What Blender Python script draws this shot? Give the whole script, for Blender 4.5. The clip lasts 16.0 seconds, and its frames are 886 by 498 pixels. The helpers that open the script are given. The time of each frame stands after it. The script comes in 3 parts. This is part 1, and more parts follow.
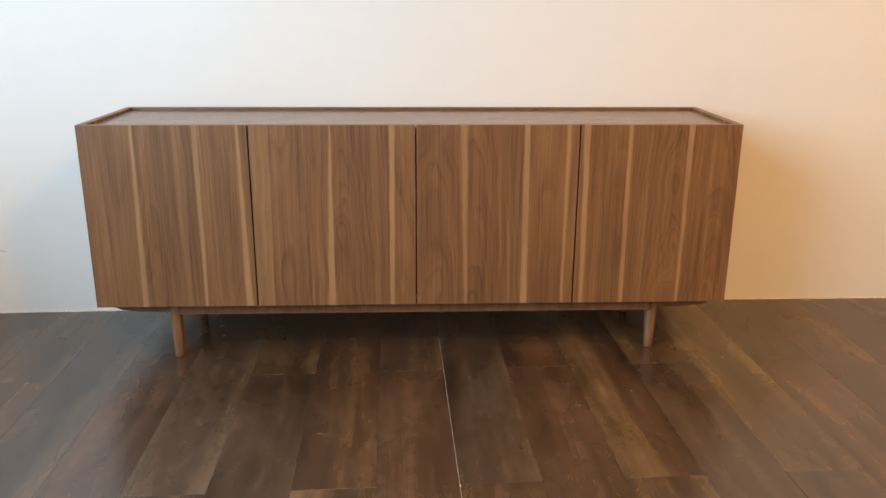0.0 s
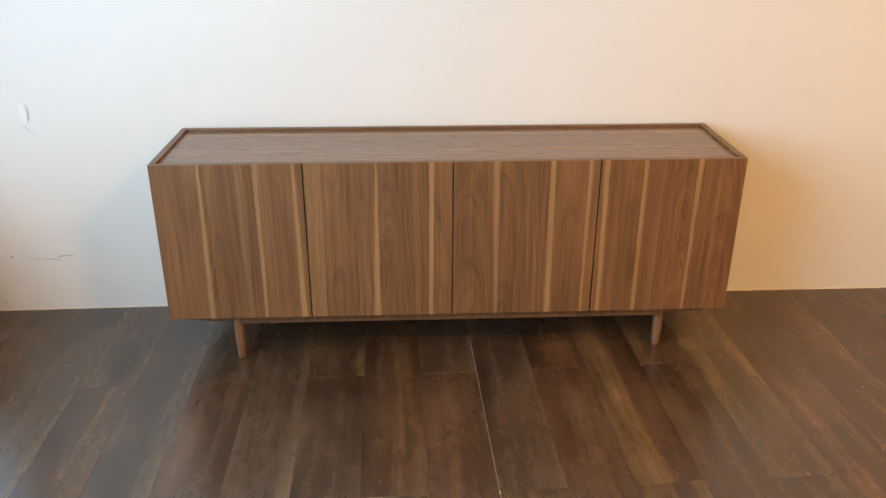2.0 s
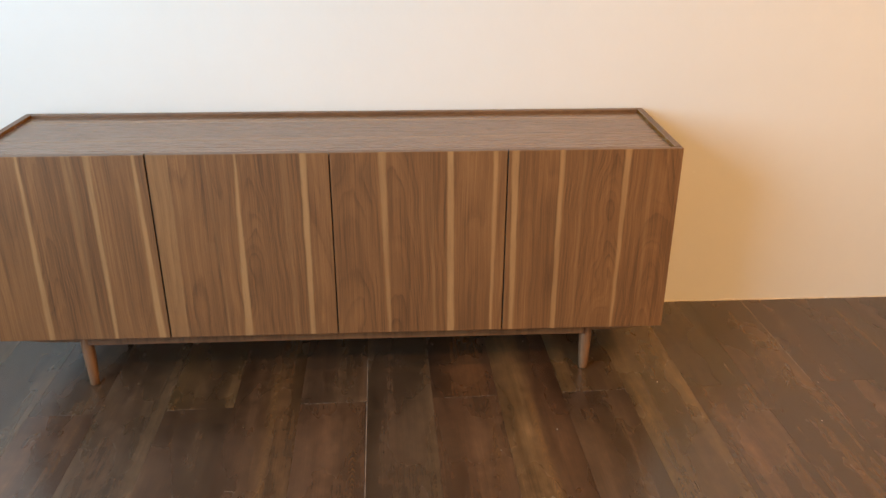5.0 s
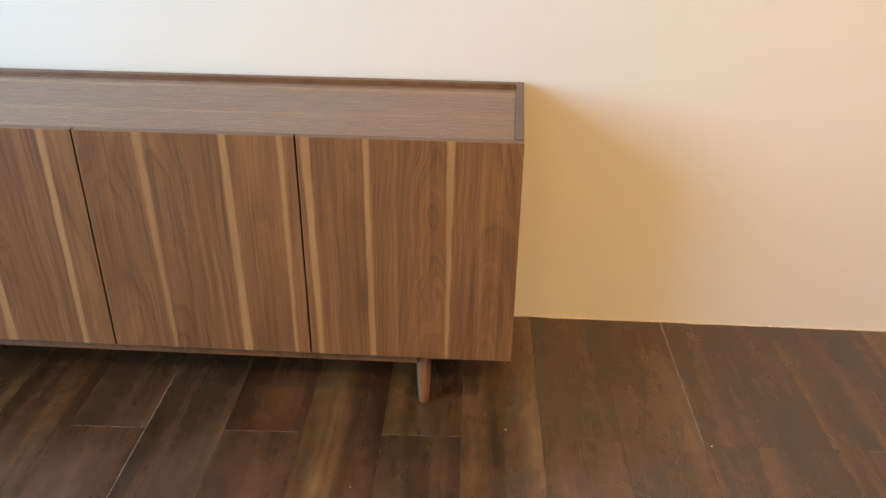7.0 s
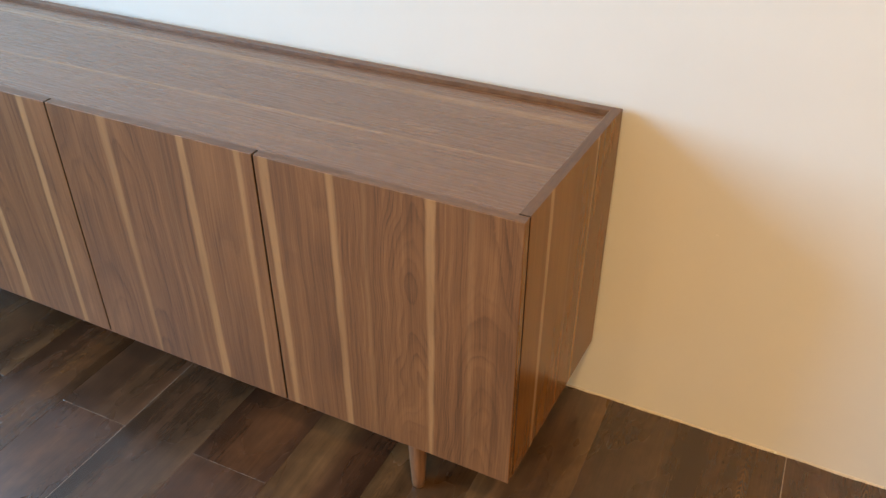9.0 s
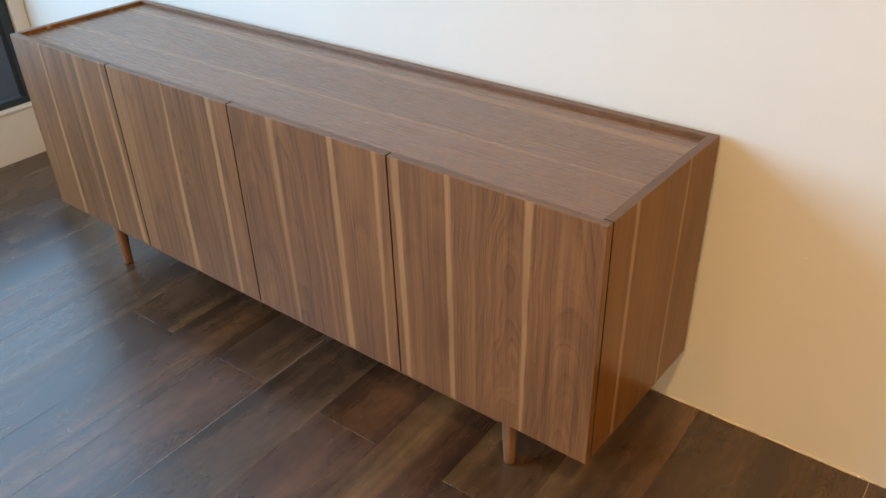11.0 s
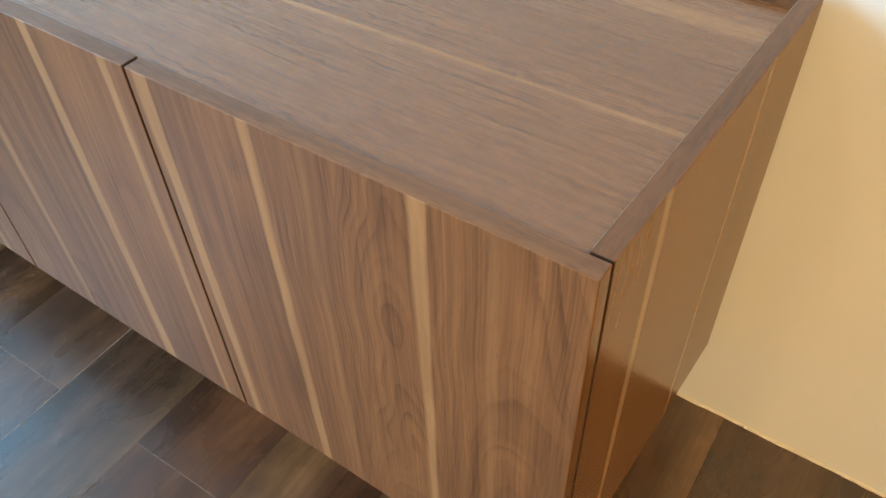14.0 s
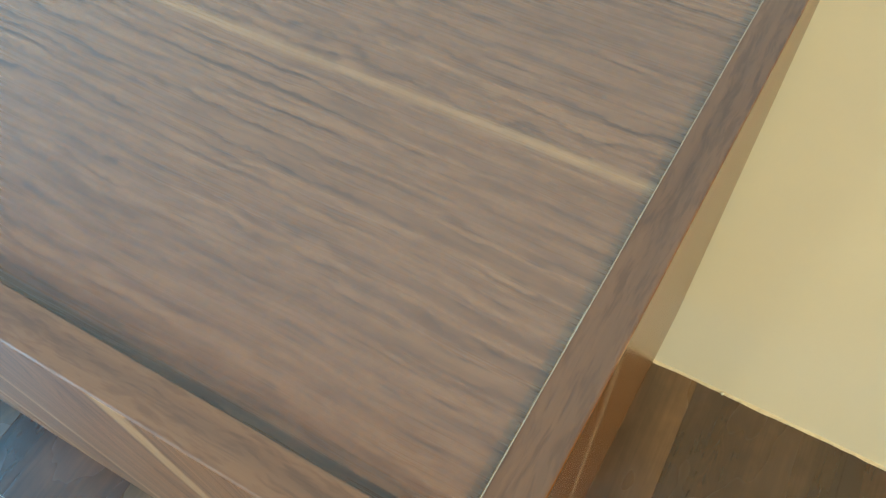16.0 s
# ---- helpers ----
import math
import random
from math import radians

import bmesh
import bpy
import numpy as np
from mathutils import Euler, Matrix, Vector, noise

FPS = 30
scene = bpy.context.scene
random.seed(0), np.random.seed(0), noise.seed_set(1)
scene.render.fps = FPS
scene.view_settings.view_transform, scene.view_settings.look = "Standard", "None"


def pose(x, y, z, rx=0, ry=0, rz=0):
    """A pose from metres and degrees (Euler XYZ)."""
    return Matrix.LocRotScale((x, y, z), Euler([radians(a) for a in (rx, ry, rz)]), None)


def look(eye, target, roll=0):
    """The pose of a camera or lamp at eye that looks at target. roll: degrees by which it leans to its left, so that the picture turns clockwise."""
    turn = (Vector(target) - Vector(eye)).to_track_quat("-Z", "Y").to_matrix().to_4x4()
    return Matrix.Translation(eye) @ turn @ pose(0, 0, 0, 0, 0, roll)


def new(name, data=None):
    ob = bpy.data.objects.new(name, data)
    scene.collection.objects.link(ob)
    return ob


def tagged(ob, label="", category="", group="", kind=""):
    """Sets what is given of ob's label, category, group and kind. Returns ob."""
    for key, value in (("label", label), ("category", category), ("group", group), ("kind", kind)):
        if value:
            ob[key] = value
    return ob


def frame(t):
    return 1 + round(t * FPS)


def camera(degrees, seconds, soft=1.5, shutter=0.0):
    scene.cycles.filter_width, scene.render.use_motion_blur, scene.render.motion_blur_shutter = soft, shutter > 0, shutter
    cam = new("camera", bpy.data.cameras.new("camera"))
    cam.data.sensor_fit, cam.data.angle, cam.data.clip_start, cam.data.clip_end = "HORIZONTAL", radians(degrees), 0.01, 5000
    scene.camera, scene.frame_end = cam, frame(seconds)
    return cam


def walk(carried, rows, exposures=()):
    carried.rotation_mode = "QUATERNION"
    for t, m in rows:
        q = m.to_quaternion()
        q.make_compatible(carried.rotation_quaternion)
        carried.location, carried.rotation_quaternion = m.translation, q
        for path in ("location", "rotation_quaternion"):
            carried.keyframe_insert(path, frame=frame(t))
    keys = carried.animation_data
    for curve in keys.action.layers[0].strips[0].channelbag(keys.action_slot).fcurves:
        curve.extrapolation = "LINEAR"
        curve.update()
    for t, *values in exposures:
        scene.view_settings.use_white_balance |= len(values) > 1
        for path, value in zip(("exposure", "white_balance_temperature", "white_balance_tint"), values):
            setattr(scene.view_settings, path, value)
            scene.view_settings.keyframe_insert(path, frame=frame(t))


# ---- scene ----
cam = camera(57.9, 16.0)
PATH = [
    (0, (-0.022, -2.156, 0.967), (0.064, -0.241, 0.395), 0.3),
    (0.5, (-0.06, -2.244, 1.116), (0.021, -0.357, 0.459), 0.2),
    (1, (-0.11, -2.271, 1.249), (-0.029, -0.413, 0.514), 0.2),
    (1.5, (-0.145, -2.282, 1.359), (-0.059, -0.444, 0.574), 0.1),
    (2, (-0.148, -2.288, 1.388), (-0.054, -0.458, 0.588), 0.2),
    (2.5, (-0.132, -2.261, 1.398), (-0.036, -0.431, 0.596), 0.1),
    (3, (-0.102, -2.189, 1.363), (-0.013, -0.352, 0.577), 0.1),
    (3.2, (-0.092, -2.156, 1.349), (0.001, -0.318, 0.565), 0.0),
    (5.3, (0.281, -1.89, 1.257), (0.388, -0.073, 0.429), 0.3),
    (5.5, (0.365, -1.871, 1.261), (0.468, -0.059, 0.421), 0.3),
    (6, (0.541, -1.807, 1.265), (0.605, -0.002, 0.405), 0.4),
    (6.5, (0.672, -1.644, 1.244), (0.67, 0.143, 0.345), 0.6),
    (7, (0.82, -1.463, 1.211), (0.725, 0.302, 0.275), 0.7),
    (7.5, (0.968, -1.256, 1.175), (0.75, 0.468, 0.185), 0.7),
    (8, (1.057, -1.088, 1.166), (0.69, 0.58, 0.125), 0.5),
    (8.5, (1.114, -0.919, 1.194), (0.565, 0.669, 0.108), 0.3),
    (9, (1.2, -0.851, 1.229), (0.456, 0.638, 0.119), -0.0),
    (9.5, (1.293, -0.92, 1.275), (0.348, 0.455, 0.172), -0.5),
    (9.7, (1.301, -0.946, 1.302), (0.293, 0.383, 0.199), -0.5),
    (11.8, (1.368, -0.977, 1.271), (0.316, 0.364, 0.225), -2.1),
    (12, (1.348, -0.894, 1.24), (0.316, 0.454, 0.183), -2.1),
    (12.5, (1.283, -0.703, 1.194), (0.301, 0.632, 0.075), -2.1),
    (13, (1.152, -0.56, 1.125), (0.216, 0.719, -0.095), -2.1),
    (13.5, (1.067, -0.45, 1.091), (0.182, 0.756, -0.236), -2.1),
    (14, (1.013, -0.319, 1.041), (0.184, 0.803, -0.393), -2.5),
    (14.5, (0.974, -0.183, 0.989), (0.199, 0.855, -0.535), -3.0),
    (15, (0.959, -0.11, 0.96), (0.238, 0.835, -0.648), -3.6),
    (15.5, (0.937, -0.067, 0.935), (0.278, 0.839, -0.722), -3.9),
    (16, (0.91, -0.023, 0.921), (0.332, 0.859, -0.778), -4.4),
]
EXPOSURES = [(0.0, -0.05, 7050, 19), (3.0, -0.11, 7200, 20), (5.5, -0.03, 6950, 18), (7.0, 0.0, 6450, 14), (8.0, 0.01, 6150, 12), (8.9, 0.05, 5850, 10), (9.6, 0.02, 5750, 10), (12.0, -0.04, 6000, 11), (12.5, -0.06, 6000, 11), (13.5, 0.32, 5700, 6), (14.3, 0.44, 5350, -2), (15.0, 0.56, 4950, -8), (16.0, 0.62, 4380, -16)]
walk(cam, [(t, look(eye, target, roll)) for t, eye, target, roll in PATH], EXPOSURES)

# ---- world, daylight, lamps ----
world = bpy.data.worlds.new("world")
scene.world = world
world.use_nodes = True
wn = world.node_tree
sky = wn.nodes.new("ShaderNodeTexSky")
sky.sky_type = "NISHITA"
sky.sun_disc = False
sky.sun_elevation, sky.sun_rotation = radians(40), radians(200)
wn.nodes["Background"].inputs["Strength"].default_value = 0.1
wn.links.new(sky.outputs[0], wn.nodes["Background"].inputs["Color"])


def area_lamp(name, m, size_x, size_y, watts, colour, disk=False):
    data = bpy.data.lights.new(name, "AREA")
    data.shape = "DISK" if disk else "RECTANGLE"
    data.size, data.size_y = size_x, size_y
    data.energy, data.color = watts, colour
    ob = new(name, data)
    ob.matrix_world = m
    return ob


DAY = (0.49, 0.78, 1.0)
WARM = (1.0, 0.565, 0.19)
X_LEFT, X_RIGHT, Y_BACK, Y_FRONT, Z_TOP = -1.71, 3.9, 0.437, -4.4, 2.60
# daylight of the sky in the window of the left wall
area_lamp("window_light", look((X_LEFT - 0.006, -1.9, 1.64), (2.0, -1.9, 1.64)), 2.1, 1.58, 134, DAY)
area_lamp("corner_window_light", look((X_LEFT - 0.006, -0.31, 1.40), (2.0, -0.31, 1.40)), 1.28, 2.02, 20, DAY)
# unseen warm lamps: first two set by shadow and reflection, last two added fill
LAMPS = [(1.32, -2.27), (1.9, -1.25), (3.2, -3.9), (0.0, -3.9)]
for (lx, ly), watts in zip(LAMPS, (60, 38, 22, 24)):
    area_lamp("unseen_ceiling_lamp", look((lx, ly, Z_TOP - 0.012), (lx, ly + 0.0001, 0)), 0.18, 0.18, watts, WARM, True)


# ---- node tools ----
class Nodes:
    """Short hand for building one material's node tree."""

    def __init__(self, name):
        self.mat = bpy.data.materials.new(name)
        self.mat.use_nodes = True
        self.t = self.mat.node_tree
        self.bsdf = self.t.nodes["Principled BSDF"]

    def put(self, sock, v):
        if isinstance(v, bpy.types.NodeSocket):
            self.t.links.new(v, sock)
        elif v is not None:
            sock.default_value = v

    def math(self, op, a, b=None, c=None, clamp=False):
        n = self.t.nodes.new("ShaderNodeMath")
        n.operation, n.use_clamp = op, clamp
        for i, v in enumerate((a, b, c)):
            if v is not None:
                self.put(n.inputs[i], v)
        return n.outputs[0]

    def coords(self):
        return self.t.nodes.new("ShaderNodeTexCoord").outputs["Object"]

    def split(self, v):
        n = self.t.nodes.new("ShaderNodeSeparateXYZ")
        self.put(n.inputs[0], v)
        return n.outputs

    def vec(self, x, y, z):
        n = self.t.nodes.new("ShaderNodeCombineXYZ")
        for i, v in enumerate((x, y, z)):
            self.put(n.inputs[i], v)
        return n.outputs[0]

    def noise(self, v, scale=1.0, detail=2.0, rough=0.5, w=None, distort=0.0):
        n = self.t.nodes.new("ShaderNodeTexNoise")
        if w is not None:
            n.noise_dimensions = "4D"
            self.put(n.inputs["W"], w)
        self.put(n.inputs["Vector"], v)
        n.inputs["Scale"].default_value, n.inputs["Detail"].default_value = scale, detail
        n.inputs["Roughness"].default_value, n.inputs["Distortion"].default_value = rough, distort
        return n.outputs[0]

    def span(self, v, a, b, c=0.0, d=1.0, smooth=False):
        n = self.t.nodes.new("ShaderNodeMapRange")
        n.interpolation_type = "SMOOTHSTEP" if smooth else "LINEAR"
        for i, s in enumerate((v, a, b, c, d)):
            self.put(n.inputs[i], s)
        return n.outputs[0]

    def ramp(self, v, stops, mode="LINEAR"):
        n = self.t.nodes.new("ShaderNodeValToRGB")
        n.color_ramp.interpolation = mode
        e = n.color_ramp.elements
        while len(e) < len(stops):
            e.new(0.5)
        for el, (p, c) in zip(e, stops):
            el.position = p
        for el, (p, c) in zip(e, stops):
            el.color = (*c, 1) if len(c) == 3 else c
        self.put(n.inputs[0], v)
        return n.outputs[0]

    def mix(self, f, a, b, mode="MIX"):
        n = self.t.nodes.new("ShaderNodeMix")
        n.data_type, n.blend_type = "RGBA", mode
        self.put(n.inputs[0], f)
        for s, v in ((n.inputs[6], a), (n.inputs[7], b)):
            self.put(s, (*v, 1) if isinstance(v, tuple) and len(v) == 3 else v)
        return n.outputs[2]

    def bump(self, h, strength, distance):
        n = self.t.nodes.new("ShaderNodeBump")
        n.inputs["Strength"].default_value, n.inputs["Distance"].default_value = strength, distance
        self.put(n.inputs["Height"], h)
        self.put(self.bsdf.inputs["Normal"], n.outputs[0])

    def done(self, colour, rough, **more):
        self.put(self.bsdf.inputs["Base Color"], (*colour, 1) if isinstance(colour, tuple) and len(colour) == 3 else colour)
        self.put(self.bsdf.inputs["Roughness"], rough)
        for k, v in more.items():
            self.put(self.bsdf.inputs[k], v)
        return self.mat


# ---- materials ----
WALNUT_DARK, WALNUT_MID, WALNUT_PALE = (0.069, 0.0315, 0.0140), (0.186, 0.0905, 0.0385), (0.308, 0.162, 0.070)
SAPWOOD = (0.42, 0.245, 0.106)


def walnut(name, across, along, stripes, boards, low, high, gloss=0.42, ring_rate=84.0, ring_c=0.11, grain_v=4.5, grain_c=0.06, grain_u=290.0, edge_amp=0.006, streak_c=0.26, cloud_c=0.42, shine=0.34, pores=0.10, band_colour=SAPWOOD, depth=1.0, even=0.0, mottle=3.5, flame_c=1.5, line_c=0.06, sharp=0.0, bend_c=0.07, relief=0.14, fibre_c=0.07, grey=0.0):
    """Walnut foil. across, along: axes (0 x, 1 y, 2 z) across and along the grain. stripes: sapwood bands as (place at the low end, at the
    high end, width low, width high, strength). boards: (start, chance, middle of its flame, flame) in order across the grain."""
    n = Nodes(name)
    p = n.split(n.coords())
    u, v = p[across], p[along]
    lo, hi = boards[0][0], boards[-1][0]
    # which board: a constant ramp that carries its chance, the middle of its flame and the flame's strength
    def stop(b):
        return (max(0.0, min(1.0, (b[0] - lo) / (hi - lo))), (b[1], (b[2] - lo) / (hi - lo), b[3]))
    ramp = n.ramp(n.span(u, lo, hi), [stop(b) for b in boards[:-1]], "CONSTANT")
    sep = n.t.nodes.new("ShaderNodeSeparateColor")
    n.put(sep.inputs[0], ramp)
    chance, mid, flame = sep.outputs
    wob = n.math("MULTIPLY_ADD", n.noise(n.vec(n.math("MULTIPLY", u, 2.0), 0.0, n.math("MULTIPLY", v, 5.0)), 1.0, 3.0), 0.014, -0.007)
    uw = n.math("ADD", u, wob)
    w = n.math("MULTIPLY", chance, 37.0)
    # growth rings: level lines of a long, slow field, bent into a flame on some boards
    slow = n.noise(n.vec(n.math("MULTIPLY", uw, 8.0), n.math("MULTIPLY", v, 1.2), 0.0), 1.0, 1.0, 0.4, w)
    fine_bend = n.noise(n.vec(n.math("MULTIPLY", uw, 26.0), n.math("MULTIPLY", v, 7.0), 3.0), 1.0, 2.0, 0.5, w)
    off = n.math("MULTIPLY", n.math("SUBTRACT", uw, n.math("MULTIPLY_ADD", mid, hi - lo, lo)), 13.0)
    eyes = n.noise(n.vec(n.math("MULTIPLY", uw, 13.0), n.math("MULTIPLY", v, 6.5), 29.0), 1.0, 1.5, 0.5, w)
    arch = n.math("MULTIPLY", flame, n.math("ADD", n.math("MULTIPLY", n.math("MULTIPLY", off, off), 1.15), n.math("MULTIPLY_ADD", v, 1.5, n.math("MULTIPLY", eyes, 0.75))))
    field = n.math("ADD", n.math("MULTIPLY_ADD", fine_bend, bend_c, slow), n.math("MULTIPLY", arch, 0.8))
    if even:
        # rings at an even pitch, rippled
        ripple = n.noise(n.vec(n.math("MULTIPLY", u, 58.0), n.math("MULTIPLY", v, 30.0), 27.0), 1.0, 3.0, 0.6, w)
        field = n.math("ADD", n.math("MULTIPLY_ADD", u, even, field), n.math("MULTIPLY", ripple, 0.32))
    # each ring darkens slowly and ends at a sharp line; no two are equally dark
    count = n.math("MULTIPLY", field, ring_rate / 6.283)
    jag = n.math("MULTIPLY_ADD", n.noise(n.vec(n.math("MULTIPLY", u, 380.0), n.math("MULTIPLY", v, 120.0), 33.0), 1.0, 1.0, 0.5), 0.22, count)
    saw = n.math("FRACT", jag)
    late = n.math("MULTIPLY", n.math("POWER", saw, 2.6 + 3.0 * sharp), n.span(saw, 0.90, 1.0, 1.0, 0.0))
    weight = n.span(n.noise(n.vec(n.math("MULTIPLY", count, 0.9), n.math("MULTIPLY", v, 5.0), 41.0), 1.0, 2.0, 0.5, w), 0.34, 0.66, 0.25, 1.75)
    rings = n.math("SUBTRACT", 0.93, n.math("MULTIPLY", late, weight))
    wide = n.span(n.math("SINE", n.math("MULTIPLY_ADD", field, 24.0, n.math("MULTIPLY", w, 2.0))), -1.0, 1.0)
    fade = n.span(n.noise(n.vec(n.math("MULTIPLY", u, 12.0), n.math("MULTIPLY", v, 3.0), 13.0), 1.0, 2.0, 0.5, w), 0.38, 0.62, 0.25 if even else 0.12, 1.0)
    # streaks, fibres and pores
    streak = n.noise(n.vec(n.math("MULTIPLY", uw, 60.0), n.math("MULTIPLY", v, 0.9), 7.0), 1.0, 3.0, 0.6, w)
    lines = n.span(n.noise(n.vec(n.math("MULTIPLY", uw, 200.0), n.math("MULTIPLY", v, 1.3), 19.0), 1.0, 2.0, 0.5, w), 0.32, 0.68)
    fibre = n.noise(n.vec(n.math("MULTIPLY", uw, 520.0), n.math("MULTIPLY", v, 5.0), 0.0), 1.0, 3.0, 0.6, w)
    grain = n.span(n.noise(n.vec(n.math("MULTIPLY_ADD", n.noise(n.vec(n.math("MULTIPLY", u, 90.0), n.math("MULTIPLY", v, 55.0), 17.0), 1.0, 1.0), 1.5, n.math("MULTIPLY_ADD", fine_bend, 6.0, n.math("MULTIPLY", uw, grain_u))), n.math("MULTIPLY", v, grain_v), 8.0), 1.0, 2.0, 0.55, w), 0.38, 0.54)
    pore = n.span(n.noise(n.vec(n.math("MULTIPLY", uw, 800.0), n.math("MULTIPLY", v, 45.0), 5.0), 1.0, 1.0, 0.5, w), 0.62, 0.72)
    cloud = n.noise(n.vec(n.math("MULTIPLY", u, 6.0), n.math("MULTIPLY", v, 2.0), 11.0), 1.0, 2.0, 0.5, w)
    tone = n.math("MULTIPLY", n.math("SUBTRACT", rings, 0.68), n.math("MULTIPLY", fade, n.math("MULTIPLY_ADD", flame, flame_c * ring_c, ring_c)))
    for sock, amount in ((wide, 0.10), (streak, streak_c), (lines, line_c), (grain, grain_c), (n.span(fibre, 0.35, 0.65), fibre_c), (cloud, cloud_c), (chance, 0.16)):
        tone = n.math("ADD", tone, n.math("MULTIPLY_ADD", sock, amount, -0.55 * amount))
    col = n.ramp(n.span(tone, -0.42, 0.42), [(p, tuple(depth * (c + grey * (0.8 * q[1] + 0.2 * q[0] - c)) for c in q)) for p, q in ((0.0, WALNUT_DARK), (0.5, WALNUT_MID), (1.0, WALNUT_PALE))])
    # sapwood bands
    band = None
    t = n.span(v, low, high)
    edge = n.math("MULTIPLY_ADD", n.noise(n.vec(n.math("MULTIPLY", u, 30.0), n.math("MULTIPLY", v, 9.0), 2.0), 1.0, 2.0), edge_amp, -0.5 * edge_amp)
    ue = n.math("ADD", u, edge)
    for a, b, wa, wb, s in stripes:
        d = n.math("ABSOLUTE", n.math("SUBTRACT", ue, n.math("MULTIPLY_ADD", t, b - a, a)))
        half = n.math("MULTIPLY_ADD", t, (wb - wa) / 2, wa / 2)
        m = n.math("MULTIPLY", n.span(n.math("SUBTRACT", d, half), 0.0022, -0.0022, 0.0, 1.0), s)
        band = m if band is None else n.math("MAXIMUM", band, m)
    sap = n.mix(n.span(fibre, 0.3, 0.7), band_colour, tuple(c * 0.82 for c in band_colour))
    band = n.math("MULTIPLY", band, n.span(n.noise(n.vec(n.math("MULTIPLY", u, 40.0), n.math("MULTIPLY", v, mottle), 23.0), 1.0, 3.0, 0.6), 0.30, 0.60, 0.55, 1.0))
    col = n.mix(band, col, sap)
    col = n.mix(n.math("MULTIPLY", pore, pores), col, (0.05, 0.027, 0.017))
    if relief:
        n.bump(n.math("SUBTRACT", n.math("MULTIPLY", grain, 0.5), n.math("MULTIPLY", pore, 0.6)), relief, 0.0008)
    return n.done(col, n.span(fibre, 0.2, 0.8, gloss * 1.14, gloss * 0.9), **{"Specular IOR Level": shine})


FRONT_STRIPES = [
    (-0.763, -0.7565, 0.016, 0.007, 0.8), (-0.593, -0.5905, 0.008, 0.015, 0.8), (-0.6395, -0.639, 0.017, 0.022, 0.22),
    (-0.473, -0.4785, 0.018, 0.007, 0.9),
    (-0.4255, -0.4215, 0.043, 0.051, 0.26), (-0.405, -0.398, 0.005, 0.004, 0.45), (-0.240, -0.232, 0.020, 0.005, 0.85), (-0.290, -0.305, 0.005, 0.003, 0.25),
    (-0.0685, -0.065, 0.013, 0.016, 0.85), (-0.108, -0.115, 0.012, 0.015, 0.2),
    (0.1405, 0.131, 0.007, 0.019, 0.65), (0.3065, 0.3025, 0.018, 0.016, 0.9), (0.262, 0.255, 0.010, 0.004, 0.22), (0.4165, 0.4175, 0.006, 0.012, 0.85),
    (0.4725, 0.4675, 0.0115, 0.018, 0.9), (0.588, 0.587, 0.0125, 0.0125, 0.85), (0.640, 0.645, 0.010, 0.008, 0.22), (0.751, 0.7553, 0.0065, 0.0155, 0.9),
    (0.8215, 0.818, 0.007, 0.010, 0.22),
]
FRONT_BOARDS = [
    (-0.92, 0.55, -0.80, 0.0), (-0.757, 0.28, -0.725, 0.5), (-0.591, 0.42, -0.52, 0.0), (-0.450, 0.66, -0.33, 0.15), (-0.232, 0.25, -0.205, 0.75),
    (-0.064, 0.58, -0.02, 0.0), (0.0, 0.48, 0.05, 0.45), (0.139, 0.24, 0.165, 0.5), (0.309, 0.42, 0.37, 0.0), (0.448, 0.52, 0.52, 0.0),
    (0.588, 0.38, 0.722, 0.95), (0.755, 0.44, 0.846, 0.75), (0.92, 0.5, 0.9, 0.0),
]
M_FRONT = walnut("walnut_front", 0, 2, [(*q[:4], q[4] * 0.84) for q in FRONT_STRIPES], FRONT_BOARDS, 0.158, 0.671, 0.48, shine=0.48, ring_c=0.18, flame_c=0.6, streak_c=0.50, line_c=0.12, fibre_c=0.22, pores=0.24, depth=0.99, sharp=0.1, grey=-0.06)
TOP_STRIPES = [(0.150, 0.1745, 0.0055, 0.0042, 0.75), (0.352, 0.340, 0.018, 0.022, 0.48)]
TOP_BOARDS = [(-0.02, 0.60, 0.09, 0.35), (0.170, 0.30, 0.235, 0.5), (0.345, 0.50, 0.39, 0.0), (0.45, 0.5, 0.4, 0.0)]
M_TOP = walnut("walnut_top", 1, 0, TOP_STRIPES, TOP_BOARDS, -0.9, 0.9, 0.27, 44.0, 0.45, 34.0, 0.14, 380.0, 0.002, 0.20, 0.30, 0.88, 0.5, SAPWOOD, 0.92, 22.0, 3.5, 0.5, 0.06, 0.4, 0.14, 0.03, 0.14)
SIDE_STRIPES = [(0.096, 0.102, 0.011, 0.014, 1.0), (0.284, 0.298, 0.008, 0.009, 0.8), (0.205, 0.212, 0.006, 0.004, 0.2)]
SIDE_BOARDS = [(-0.02, 0.45, 0.06, 0.0), (0.118, 0.55, 0.2, 0.2), (0.31, 0.40, 0.36, 0.0), (0.45, 0.5, 0.4, 0.0)]
M_SIDE = walnut("walnut_side", 1, 2, SIDE_STRIPES, SIDE_BOARDS, 0.158, 0.671, 0.22, shine=0.22, ring_c=0.03, fibre_c=0.06, streak_c=0.26, pores=0.0, relief=0.0, depth=0.94, grey=-0.35)
PLAIN = [(-1.0, 0.42, 0.0, 0.0), (1.0, 0.5, 0.0, 0.0)]
